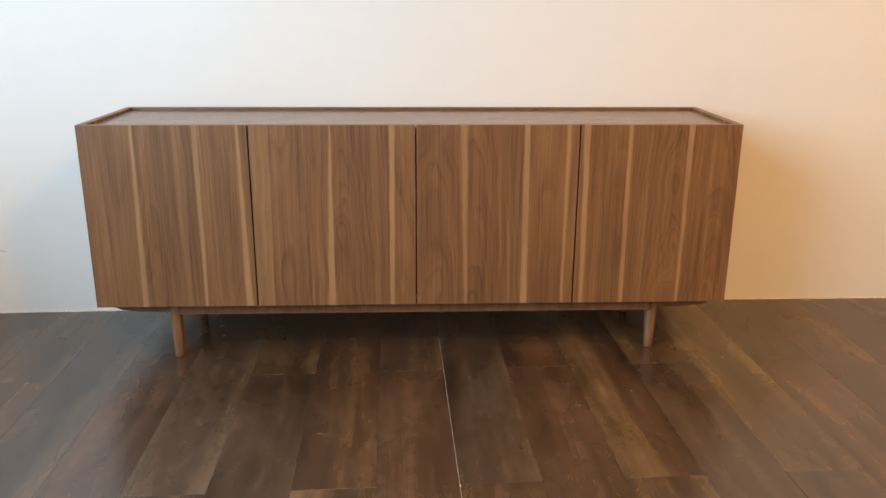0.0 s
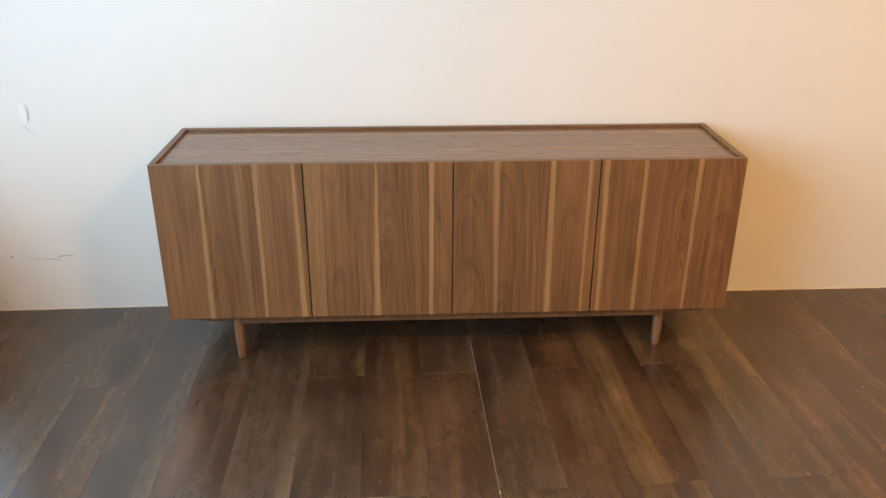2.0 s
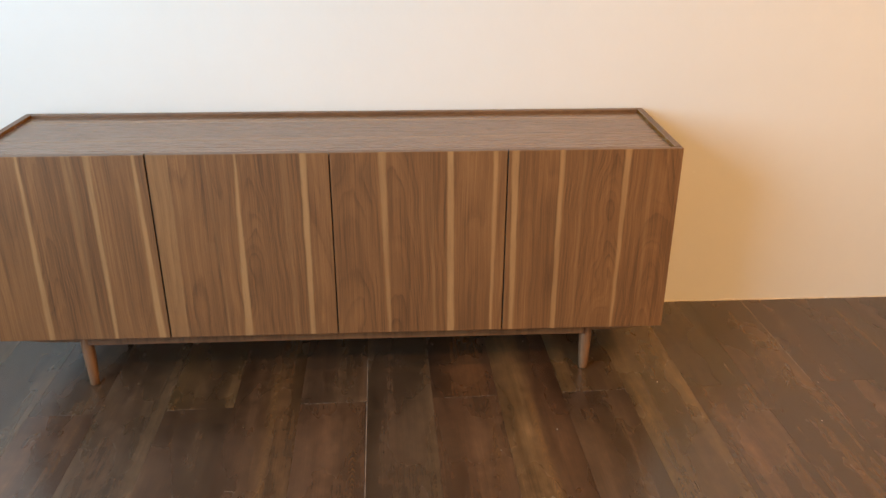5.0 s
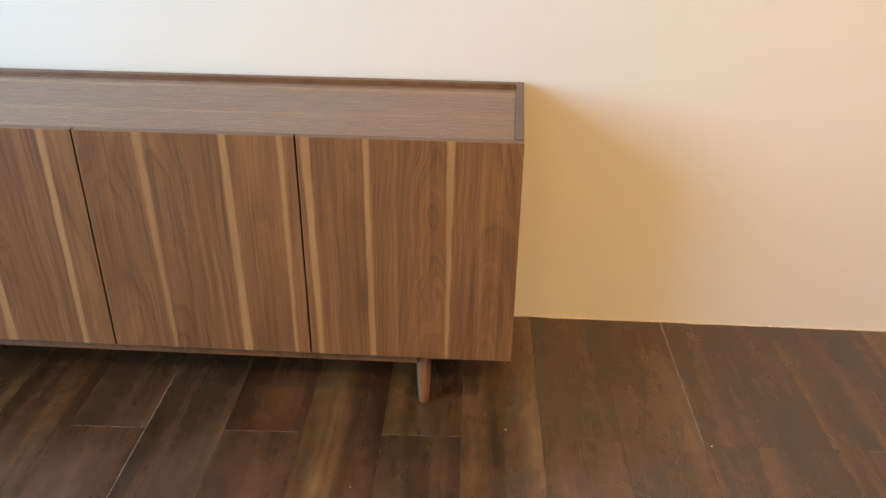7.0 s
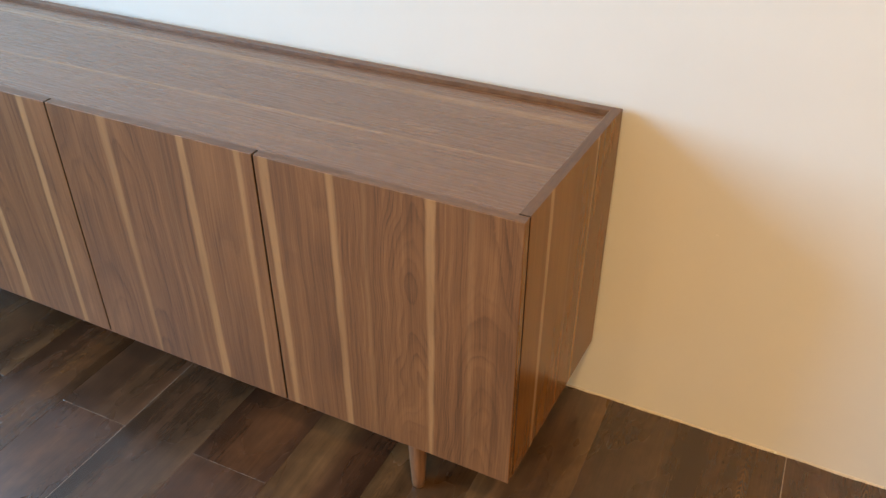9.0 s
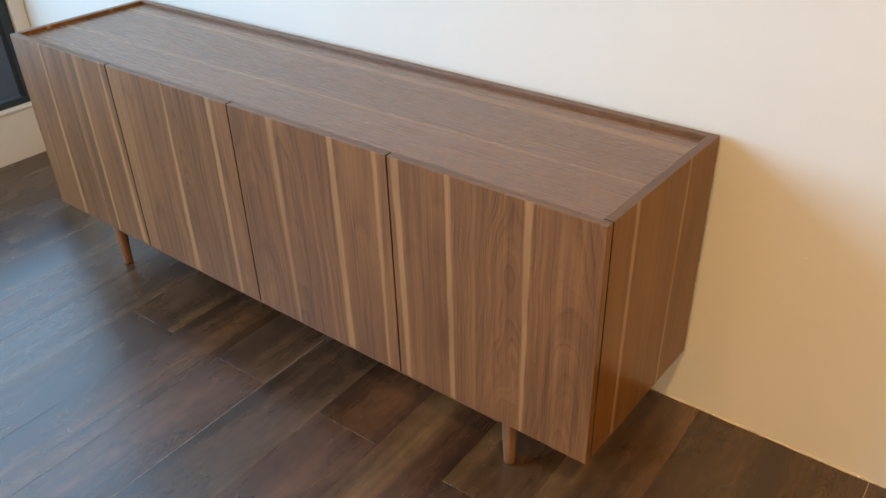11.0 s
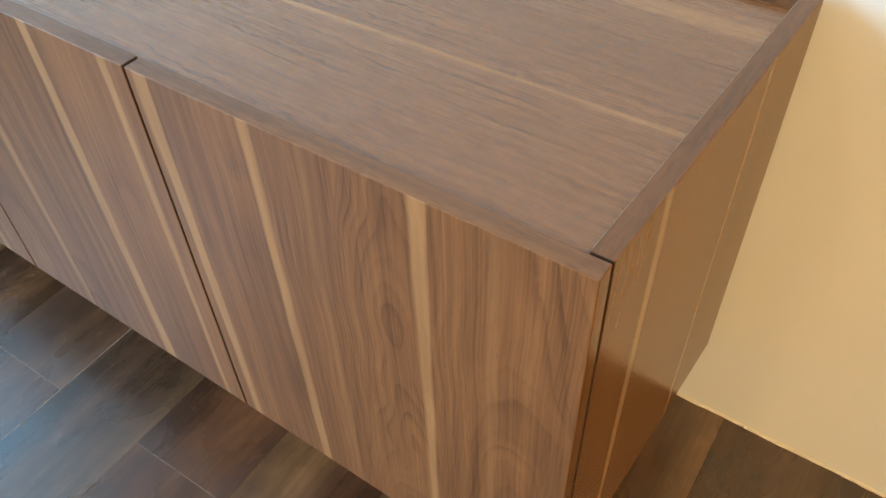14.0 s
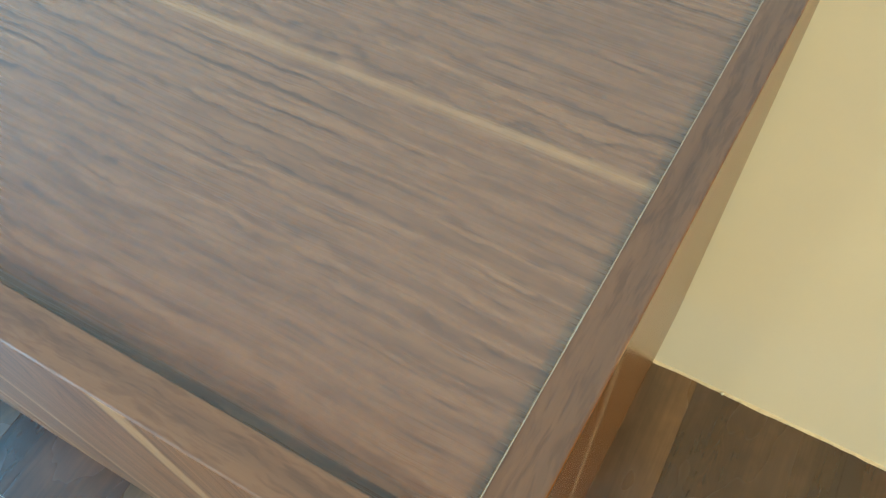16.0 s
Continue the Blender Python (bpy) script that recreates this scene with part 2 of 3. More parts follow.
M_EDGE_X = walnut("walnut_edge_long", 1, 0, [(0.011, 0.010, 0.007, 0.005, 0.28), (0.397, 0.398, 0.006, 0.006, 0.25)], PLAIN, -0.9, 0.9, 0.40, 62.0, 0.1, 70.0, 0.18, 480.0, 0.003, 0.34, 0.34, 0.5, 0.2, (0.060, 0.038, 0.024), 0.84, 0.0, 32.0, grey=0.05)
M_EDGE_Y = walnut("walnut_edge_short", 0, 1, [(0.894, 0.893, 0.005, 0.004, 0.32), (-0.894, -0.893, 0.005, 0.004, 0.32)], PLAIN, 0.0, 0.4, 0.40, 62.0, 0.1, 70.0, 0.18, 480.0, 0.003, 0.34, 0.34, 0.5, 0.2, (0.060, 0.038, 0.024), 0.84, 0.0, 32.0, grey=0.05)


def leg_wood():
    n = Nodes("leg_walnut")
    p = n.split(n.coords())
    g = n.noise(n.vec(n.math("MULTIPLY", p[0], 160.0), n.math("MULTIPLY", p[1], 160.0), n.math("MULTIPLY", p[2], 6.0)), 1.0, 4.0, 0.6)
    col = n.ramp(g, [(0.3, (0.13, 0.066, 0.034)), (0.7, (0.26, 0.138, 0.070))])
    n.bump(g, 0.15, 0.0005)
    return n.done(col, 0.4)


M_LEG = leg_wood()


def plank_vinyl(name, tones, figure):
    """Printed plank: soft tones across its width, and one narrow strip of golden arcs (figure: place across, -1 to 1, and strength)."""
    n = Nodes(name)
    info = n.t.nodes.new("ShaderNodeObjectInfo").outputs["Random"]
    p = n.split(n.coords())
    u, v = p[0], p[1]
    w = n.math("MULTIPLY", info, 61.0)
    bend = n.math("MULTIPLY_ADD", n.noise(n.vec(n.math("MULTIPLY", u, 5.0), n.math("MULTIPLY", v, 2.2), 0.0), 1.0, 1.0, 0.5, w), 0.06, -0.03)
    uw = n.math("ADD", u, bend)
    k = len(tones) - 1
    tones = [tuple(1.13 * s * (0.66 * c + 0.34 * m) for c, m, s in zip(t, (0.054, 0.0290, 0.0145), (1.04, 1.0, 1.04))) for t in tones]
    col = n.ramp(n.span(uw, -0.085, 0.085), [(i / k, c) for i, c in enumerate(tones)], "EASE")
    cloud = n.noise(n.vec(n.math("MULTIPLY", uw, 26.0), n.math("MULTIPLY", v, 1.1), 4.0), 1.0, 2.0, 0.45, w)
    haze = n.noise(n.vec(n.math("MULTIPLY", u, 8.0), n.math("MULTIPLY", v, 3.4), 15.0), 1.0, 3.0, 0.5, w)
    blot = n.noise(n.vec(n.math("MULTIPLY", u, 42.0), n.math("MULTIPLY", v, 26.0), 6.0), 1.0, 3.0, 0.6, w)
    fibre = n.noise(n.vec(n.math("MULTIPLY", u, 280.0), n.math("MULTIPLY", v, 7.0), 2.0), 1.0, 3.0, 0.6, w)
    tone = n.math("MULTIPLY_ADD", n.math("FRACT", n.math("MULTIPLY", info, 7.31)), 0.44, -0.16)
    for sock, amount in ((cloud, 2.5), (haze, 2.6), (blot, 1.7), (fibre, 1.4)):
        tone = n.math("ADD", tone, n.math("MULTIPLY_ADD", sock, amount, -0.5 * amount))
    tone = n.math("POWER", 2.0, tone)
    col = n.mix(1.0, col, n.vec(tone, tone, tone), "MULTIPLY")
    # golden arcs in a narrow strip, coming and going along the plank
    where, strength = figure
    d = n.math("SUBTRACT", n.math("ADD", u, n.math("MULTIPLY", bend, 0.5)), where * 0.09)
    side = n.math("ABSOLUTE", d)
    drift = n.noise(n.vec(n.math("MULTIPLY", u, 60.0), n.math("MULTIPLY", v, 22.0), 9.0), 1.0, 2.0, 0.5, w)
    arcs = n.span(n.math("SINE", n.math("ADD", n.math("MULTIPLY_ADD", side, 900.0, n.math("MULTIPLY", v, 300.0)), n.math("MULTIPLY", drift, 24.0))), -0.1, 1.0)
    strip = n.math("MULTIPLY", n.span(n.math("MULTIPLY_ADD", drift, 0.016, side), 0.006, 0.022, 1.0, 0.0, True), n.span(n.noise(n.vec(0.0, n.math("MULTIPLY", v, 4.5), 31.0), 1.0, 2.0, 0.5, w), 0.38, 0.56))
    col = n.mix(n.math("MULTIPLY", n.math("MULTIPLY", arcs, strip), strength), col, (0.17, 0.085, 0.028))
    # dark splits and small knots
    knot = n.span(n.noise(n.vec(n.math("MULTIPLY", u, 34.0), n.math("MULTIPLY", v, 13.0), 21.0), 1.0, 1.0, 0.5, w), 0.90, 0.98)
    col = n.mix(n.math("MULTIPLY", knot, 0.35), col, (0.016, 0.009, 0.006))
    n.bump(n.math("MULTIPLY_ADD", arcs, 0.12, fibre), 0.22, 0.0010)
    return n.done(col, n.span(haze, 0.3, 0.7, 0.21, 0.32), **{"Specular IOR Level": 0.92})


M_PLANKS = {
    "A": plank_vinyl("plank_grey", [(0.050, 0.035, 0.020), (0.041, 0.027, 0.016), (0.048, 0.033, 0.019), (0.074, 0.051, 0.028)], (0.85, 0.25)),
    "D": plank_vinyl("plank_dark", [(0.034, 0.021, 0.0115), (0.028, 0.017, 0.0095), (0.046, 0.029, 0.015), (0.038, 0.023, 0.012)], (-0.5, 0.2)),
    "R": plank_vinyl("plank_red", [(0.048, 0.0255, 0.0130), (0.058, 0.0295, 0.0145), (0.050, 0.0265, 0.0130), (0.043, 0.0230, 0.0115)], (0.65, 0.5)),
    "O": plank_vinyl("plank_olive", [(0.066, 0.043, 0.018), (0.060, 0.036, 0.015), (0.038, 0.023, 0.011), (0.078, 0.047, 0.019)], (-0.75, 0.65)),
    "S": plank_vinyl("plank_split", [(0.058, 0.035, 0.0145), (0.088, 0.053, 0.021), (0.040, 0.020, 0.0095), (0.030, 0.0145, 0.0075)], (-0.02, 1.0)),
    "B": plank_vinyl("plank_banded", [(0.030, 0.0165, 0.0095), (0.056, 0.0265, 0.0110), (0.084, 0.0395, 0.0155), (0.024, 0.0125, 0.0075)], (0.9, 0.15)),
    "T": plank_vinyl("plank_tan", [(0.036, 0.019, 0.0090), (0.044, 0.023, 0.0105), (0.074, 0.038, 0.0145), (0.064, 0.034, 0.0135)], (0.22, 0.95)),
}


def plaster(name, base):
    n = Nodes(name)
    c = n.coords()
    big = n.noise(c, 1.3, 3.0, 0.5)
    mid = n.noise(c, 14.0, 3.0, 0.55)
    fine = n.noise(c, 260.0, 3.0, 0.6)
    f = n.math("MULTIPLY_ADD", big, 0.6, n.math("MULTIPLY", mid, 0.25))
    col = n.mix(n.span(f, 0.25, 0.6), tuple(b * 0.955 for b in base), base)
    n.bump(n.math("MULTIPLY_ADD", mid, 2.2, n.math("MULTIPLY", fine, 0.35)), 0.22, 0.0018)
    return n.done(col, n.span(mid, 0.3, 0.7, 0.52, 0.66))


M_WALL = plaster("cream_paint", (0.76, 0.765, 0.738))
# unseen ceiling, darkened so that it reflects and bounces less light
M_CEILING = plaster("dim_bounce_paint", (0.26, 0.22, 0.17))
# for the unseen walls: darker beige, chosen to warm the bounced light
M_WALL_BOUNCE = plaster("warm_bounce_paint", (0.46, 0.36, 0.26))


def plain(name, colour, rough, var=0.15, scale=40.0, **more):
    n = Nodes(name)
    f = n.noise(n.coords(), scale, 3.0, 0.6)
    col = n.mix(f, tuple(c * (1 - var) for c in colour), tuple(min(1.0, c * (1 + var)) for c in colour))
    n.bump(f, 0.1, 0.0006)
    return n.done(col, rough, **more)


# near-black that stands for the shade inside the door gaps
M_GAP_SHADE = plain("gap_shade", (0.012, 0.008, 0.006), 0.8)
M_CAULK = plain("caulk", (0.60, 0.54, 0.46), 0.7, 0.3, 120.0)
M_DUST = plain("seam_dust", (0.27, 0.22, 0.18), 0.85, 0.35, 200.0)
M_CRUMB = plain("crumb", (0.75, 0.72, 0.66), 0.7)
M_SCUFF = plain("scuff", (0.34, 0.33, 0.32), 0.7, 0.3)
M_SMUDGE = plain("smudge", (0.67, 0.67, 0.66), 0.7, 0.1)
M_CHIP = plain("paint_chip", (0.79, 0.79, 0.775), 0.6)
M_PALE_EDGE = plain("pale_edge", (0.34, 0.27, 0.20), 0.4, 0.1)
# dark brown painted into the joints as their shade
M_JOINT_SHADE = plain("joint_shade", (0.032, 0.020, 0.013), 0.6)
M_SUB = plain("subfloor", (0.03, 0.02, 0.014), 0.9)
M_WHITE_METAL = plain("lamp_trim", (0.8, 0.79, 0.77), 0.4, 0.03)
M_FRAME = plain("dark_frame", (0.016, 0.024, 0.028), 0.4, 0.2)
M_ASPHALT = plain("asphalt", (0.018, 0.026, 0.030), 0.9, 0.3, 30.0)


def glass():
    n = Nodes("glass")
    return n.done((1.0, 1.0, 1.0), 0.02, **{"Transmission Weight": 1.0, "IOR": 1.45})


M_GLASS = glass()


def glow(name, colour, strength):
    n = Nodes(name)
    return n.done((0.8, 0.8, 0.8), 0.5, **{"Emission Color": (*colour, 1), "Emission Strength": strength})


M_BULB = glow("lamp_diffuser", (1.0, 0.72, 0.42), 3.0)


# ---- mesh tools ----
def box(bm, x0, x1, y0, y1, z0, z1, bevel=0.0, segments=2):
    got = bmesh.ops.create_cube(bm, size=1.0)
    bmesh.ops.transform(bm, verts=got["verts"], matrix=Matrix.LocRotScale(((x0 + x1) / 2, (y0 + y1) / 2, (z0 + z1) / 2), None, (x1 - x0, y1 - y0, z1 - z0)))
    if bevel:
        edges = list({e for v in got["verts"] for e in v.link_edges})
        bmesh.ops.bevel(bm, geom=edges, offset=bevel, segments=segments, profile=0.5, affect="EDGES")
    return bm


def cube(*a, **k):
    return box(bmesh.new(), *a, **k)


def face_materials(bm, pick):
    """Material slots by the axis that a face looks along."""
    bm.normal_update()
    for f in bm.faces:
        f.material_index = pick[max(range(3), key=lambda k: abs(f.normal[k]))]
    return bm


def part(name, bm, material, parent=None, label="", smooth=False):
    me = bpy.data.meshes.new(name)
    bm.normal_update()
    bm.to_mesh(me)
    bm.free()
    for m in material if isinstance(material, (list, tuple)) else [material]:
        me.materials.append(m)
    if smooth:
        for p in me.polygons:
            p.use_smooth = True
    ob = new(name, me)
    if parent is not None:
        ob.parent = parent
    return tagged(ob, label)


def lathe(profile, cx, cy, steps=28):
    """A turned body round the upright line at cx, cy from (radius, height) pairs."""
    bm = bmesh.new()
    rows = [[bm.verts.new((cx + r * math.cos(2 * math.pi * k / steps), cy + r * math.sin(2 * math.pi * k / steps), z)) for k in range(steps)] for r, z in profile]
    for a, b in zip(rows, rows[1:]):
        for k in range(steps):
            bm.faces.new((a[k], a[(k + 1) % steps], b[(k + 1) % steps], b[k]))
    bm.faces.new(list(reversed(rows[0])))
    bm.faces.new(rows[-1])
    return bm


def prism(outline, axis, a, b):
    """A straight prism: outline of 2D pairs, drawn out along an axis (0 x, 1 y, 2 z) from a to b."""
    bm = bmesh.new()
    def at(p, d):
        c = list(p)
        c.insert(axis, d)
        return bm.verts.new(c)
    lo, hi = [at(p, a) for p in outline], [at(p, b) for p in outline]
    bm.faces.new(lo)
    bm.faces.new(list(reversed(hi)))
    k = len(lo)
    for i in range(k):
        bm.faces.new((lo[i], hi[i], hi[(i + 1) % k], lo[(i + 1) % k]))
    bmesh.ops.recalc_face_normals(bm, faces=bm.faces)
    return bm


# ---- the room ----
T = 0.14
wall_north = tagged(part("wall_north", cube(X_LEFT - T, X_RIGHT + T, Y_BACK, Y_BACK + T, -0.06, Z_TOP), M_WALL), "cream painted plaster wall behind the sideboard", "wall", kind="structure")
# unseen walls that close the room and tint its bounced light
wall_east = tagged(part("wall_east", cube(X_RIGHT, X_RIGHT + T, Y_FRONT, Y_BACK - 0.002, -0.06, Z_TOP), M_WALL_BOUNCE), "unseen side wall, beige to warm the bounced light", "wall", kind="structure")
wall_south = tagged(part("wall_south", cube(X_LEFT - T, X_RIGHT + T, Y_FRONT - T, Y_FRONT - 0.002, -0.06, Z_TOP), M_WALL_BOUNCE), "unseen front wall, beige to warm the bounced light", "wall", kind="structure")
# window wall: a low sill wall, a lintel and a pier round one wide opening
WY0, WY1, WZ0, WZ1 = -3.00, 0.380, 0.165, 2.48
bm = bmesh.new()
box(bm, X_LEFT - T, X_LEFT, Y_FRONT, Y_BACK - 0.002, -0.06, WZ0)
box(bm, X_LEFT - T, X_LEFT, Y_FRONT, Y_BACK - 0.002, WZ1, Z_TOP)
box(bm, X_LEFT - T, X_LEFT, Y_FRONT, WY0, WZ0, WZ1)
box(bm, X_LEFT - T, X_LEFT, WY1, Y_BACK - 0.002, WZ0, WZ1)
wall_west = tagged(part("wall_west", bm, M_WALL), "cream window wall with a low sill wall", "wall", kind="structure")
ceiling = tagged(part("ceiling", cube(X_LEFT - T, X_RIGHT + T, Y_FRONT - T, Y_BACK + T, Z_TOP + 0.002, Z_TOP + 0.12), M_CEILING), "unseen ceiling, dark taupe to dim reflections and bounced light", "ceiling", kind="structure")

window_1 = tagged(new("window_1"), "wide low window with a dark frame", "window", kind="structure")
bm = bmesh.new()
FX0, FX1, FW = X_LEFT - 0.055, X_LEFT - 0.012, 0.04
box(bm, FX0, FX1, WY0, WY1, WZ0 + 0.014, WZ0 + FW, 0.003)
box(bm, FX0, FX1, WY0, WY1, WZ1 - FW, WZ1, 0.003)
for y in (WY0, -1.05, WY1 - FW):
    box(bm, FX0 + 0.002, FX1 - 0.002, y, y + FW, WZ0 + 0.01, WZ1 - 0.01, 0.003)
part("window_frame", bm, M_FRAME, window_1, "dark metal window frame")
for a, b in ((WY0 + FW, -1.05), (-1.05 + FW, WY1 - FW)):
    pane = part("pane", cube(X_LEFT - 0.038, X_LEFT - 0.032, a - 0.005, b + 0.005, WZ0 + FW - 0.005, WZ1 - FW + 0.005), M_GLASS, window_1, "clear glass pane")
    pane.visible_shadow = False
part("window_sill", cube(X_LEFT - 0.09, X_LEFT + 0.012, WY0 + 0.002, WY1 - 0.002, WZ0 + 0.001, WZ0 + 0.016, 0.005, segments=3), M_WALL, window_1, "rounded cream sill")
ground = tagged(part("ground", cube(-400, X_LEFT - T - 0.02, -300, 300, -0.35, -0.20), M_ASPHALT), "dark paved ground outside the window", "ground", kind="structure")

# fixtures added at the four lamps; none comes into view
for lx, ly in LAMPS:
    light = tagged(new("unseen_downlight"), "unseen round white recessed downlight with warm glow, two of four added fill", "ceiling light", "ceiling downlights")
    light.location = (lx, ly, Z_TOP)
    part("trim_ring", lathe([(0.105, -0.006), (0.125, -0.006), (0.127, -0.001), (0.127, 0.0)], 0, 0), M_WHITE_METAL, light)
    part("diffuser", lathe([(0.10, -0.0045), (0.10, 0.0)], 0, 0), M_BULB, light, "warm glowing diffuser")

# ---- sideboard ----
FALL, LEVEL_FROM = 0.0092, 0.90


def floor_z(x):
    """The floor falls a little towards the window wall; past the sideboard's end it lies level."""
    return -FALL * max(0.0, LEVEL_FROM - x)


W, WR, D, Z0, Z1 = 0.90, 0.896, 0.420, 0.158, 0.671
TH, GAP, RECESS = 0.018, 0.0024, 0.009
sideboard = tagged(new("sideboard"), "long low walnut sideboard with four plain doors and slim round legs", "sideboard")
DOORS = [(-W, -0.4516), (-0.4484, -0.0016), (0.0016, 0.4464), (0.4496, WR)]


def spread(bm):
    """The case is a little out of square: 12 mm longer at the back than at the doors."""
    for v in bm.verts:
        v.co.x += 0.012 * v.co.y / D * (v.co.x + W) / (W + WR)
    return bm


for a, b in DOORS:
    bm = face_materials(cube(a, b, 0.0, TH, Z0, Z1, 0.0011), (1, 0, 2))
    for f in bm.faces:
        # gap shade painted on the door backs and where two doors meet
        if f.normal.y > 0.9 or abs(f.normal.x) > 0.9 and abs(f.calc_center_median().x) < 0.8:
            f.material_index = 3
    part("door", bm, [M_FRONT, M_SIDE, M_EDGE_X, M_JOINT_SHADE], sideboard, "walnut door with pale sapwood streaks")
for s in (-1, 1):
    end = WR if s > 0 else W
    x0, x1 = sorted((s * end, s * (end - TH)))
    bm = face_materials(spread(cube(x0, x1, TH + GAP, D, Z0, Z1, 0.0010)), (0, 0, 1))
    # shade of the gap to the door, painted on the front edge
    for f in bm.faces:
        if f.normal.y < -0.9:
            f.material_index = 2
    panel = part("side_panel", bm, [M_SIDE, M_EDGE_Y, M_JOINT_SHADE], sideboard, "walnut side panel with upright grain")
    xe = s * (end - TH) + s * 0.0004
    # pale strip 0.4 mm wide along the inner top edge
    part("edge_line", spread(cube(min(xe, xe + s * 0.0004), max(xe, xe + s * 0.0004), TH + GAP + 0.002, D - TH - 0.001, Z1 - 0.004, Z1 + 0.0002)), M_PALE_EDGE, panel, "thin pale line along the inner top edge of the side panel")
part("top_panel", spread(cube(-W + TH + 0.0004, WR - TH - 0.0004, TH + 0.0006, D - TH - 0.0004, Z1 - RECESS - 0.018, Z1 - RECESS, 0.0006)), M_TOP, sideboard, "sunken walnut top with long grain")
part("back_rail", spread(cube(-W + TH + 0.0004, WR - TH - 0.0004, D - TH, D, Z0 + 0.05, Z1 - 0.0003, 0.001)), M_EDGE_X, sideboard, "raised walnut back edge")
part("bottom_panel", spread(cube(-W + TH + 0.0004, WR - TH - 0.0004, TH + GAP + 0.001, D - 0.001, Z0 + 0.002, Z0 + 0.020)), M_EDGE_X, sideboard)
# partitions coloured near-black so the gaps between doors look shaded
for x in (-0.45, 0.0, 0.45):
    part("inner_wall", cube(x - 0.009, x + 0.009, TH + 0.001, D - TH - 0.002, Z0 + 0.022, Z1 - RECESS - 0.020), M_GAP_SHADE, sideboard)
# base frame: long rails between the legs, tapered wings outside them
LEGX, LEGY0, LEGY1, RAIL = 0.697, 0.048, 0.345, 0.034
for y in (LEGY0, LEGY1):
    part("long_rail", cube(-LEGX + 0.012, LEGX - 0.012, y - 0.022, y - 0.002, Z0 - RAIL, Z0 + 0.0015, 0.0015), M_EDGE_X, sideboard, "slim walnut base rail")
for s in (-1, 1):
    part("cross_rail", cube(s * LEGX - 0.011, s * LEGX + 0.011, LEGY0 + 0.013, LEGY1 - 0.013, Z0 - RAIL + 0.002, Z0 + 0.0015, 0.0015), M_EDGE_Y, sideboard)
    wing = [(s * (LEGX + 0.01), Z0 + 0.0015), (s * 0.876, Z0 + 0.0015), (s * 0.874, Z0 - 0.010), (s * 0.845, Z0 - 0.022), (s * 0.80, Z0 - 0.028), (s * (LEGX + 0.01), Z0 - 0.030)]
    part("wing_rail", prism(wing, 1, LEGY0 - 0.010, LEGY1), M_EDGE_X, sideboard, "tapered end of the walnut base")
LEG = [(0.0105, 0.0), (0.0125, 0.003), (0.0138, 0.03), (0.0160, 0.07), (0.0172, 0.11), (0.0170, 0.135), (0.0162, Z0 + 0.001)]
for s in (-1, 1):
    for y in (LEGY0 + 0.003, LEGY1):
        foot = floor_z(s * LEGX)
        part("leg", lathe([(r, z + foot * (1 - z / Z0)) for r, z in LEG], s * LEGX, y), M_LEG, sideboard, "tapered round walnut leg", smooth=True)

# ---- caulk line and marks on the wall ----
bm = bmesh.new()
rnd = random.Random(4)
steps = 420
last = None
for i in range(steps + 1):
    x = X_LEFT + 0.002 + (X_RIGHT - X_LEFT - 0.004) * i / steps
    h = 0.0035 + 0.0022 * noise.noise((x * 9, 0, 0)) + 0.0015 * noise.noise((x * 41, 2, 0))
    d = 0.0030 + 0.0020 * noise.noise((x * 13, 5, 0)) + 0.0015 * noise.noise((x * 57, 7, 0))
    d = max(d, 0.0006)
    f = floor_z(x)
    row = [bm.verts.new(q) for q in ((x, Y_BACK + 0.0005, f + h), (x, Y_BACK - d * 0.7, f + h * 0.75), (x, Y_BACK - d, f + 0.0002))]
    if last:
        for k in (0, 1):
            bm.faces.new((last[k], row[k], row[k + 1], last[k + 1]))
    last = row
bmesh.ops.recalc_face_normals(bm, faces=bm.faces)
tagged(part("caulk_line", bm, M_CAULK, None, smooth=True), "uneven cream caulk line along wall and floor", "caulk", kind="structure")


def blob(bm, x, y, z, r, flat=1.0, seed=0):
    got = bmesh.ops.create_icosphere(bm, subdivisions=2, radius=r)
    for v in got["verts"]:
        f = 1 + 0.5 * noise.noise(v.co * (2.2 / r) + Vector((seed * 3.1, seed, 0)))
        v.co = Vector((v.co.x * f, v.co.y * f, v.co.z * f * flat)) + Vector((x, y, z))
    return bm


for i, (x, r) in enumerate(((0.993, 0.0019), (1.62, 0.003), (-1.18, 0.004), (1.30, 0.0025))):
    part("plaster_lump", blob(bmesh.new(), x, Y_BACK - 0.003, floor_z(x) + 0.003, r, 0.8, i), M_CHIP, wall_north)


def scuff(points, width, material):
    """A thin raised scratch on the back wall along (x, z) points."""
    bm = bmesh.new()
    rows = []
    for i, (x, z) in enumerate(points):
        w = width * math.sin(math.pi * (i + 0.35) / (len(points) - 0.3))
        rows.append([bm.verts.new(q) for q in ((x, Y_BACK - 0.0004, z + w), (x + w * 0.3, Y_BACK - 0.0012, z), (x, Y_BACK - 0.0004, z - w))])
    for a, b in zip(rows, rows[1:]):
        for k in (0, 1):
            bm.faces.new((a[k], b[k], b[k + 1], a[k + 1]))
    bmesh.ops.recalc_face_normals(bm, faces=bm.faces)
    return part("scuff", bm, material, wall_north)


scuff([(-1.420, 0.187), (-1.405, 0.190), (-1.390, 0.197), (-1.368, 0.198), (-1.348, 0.195)], 0.0017, M_SCUFF)
scuff([(-1.511, 0.186), (-1.470, 0.185), (-1.435, 0.183), (-1.400, 0.178), (-1.365, 0.174)], 0.0012, M_SCUFF)
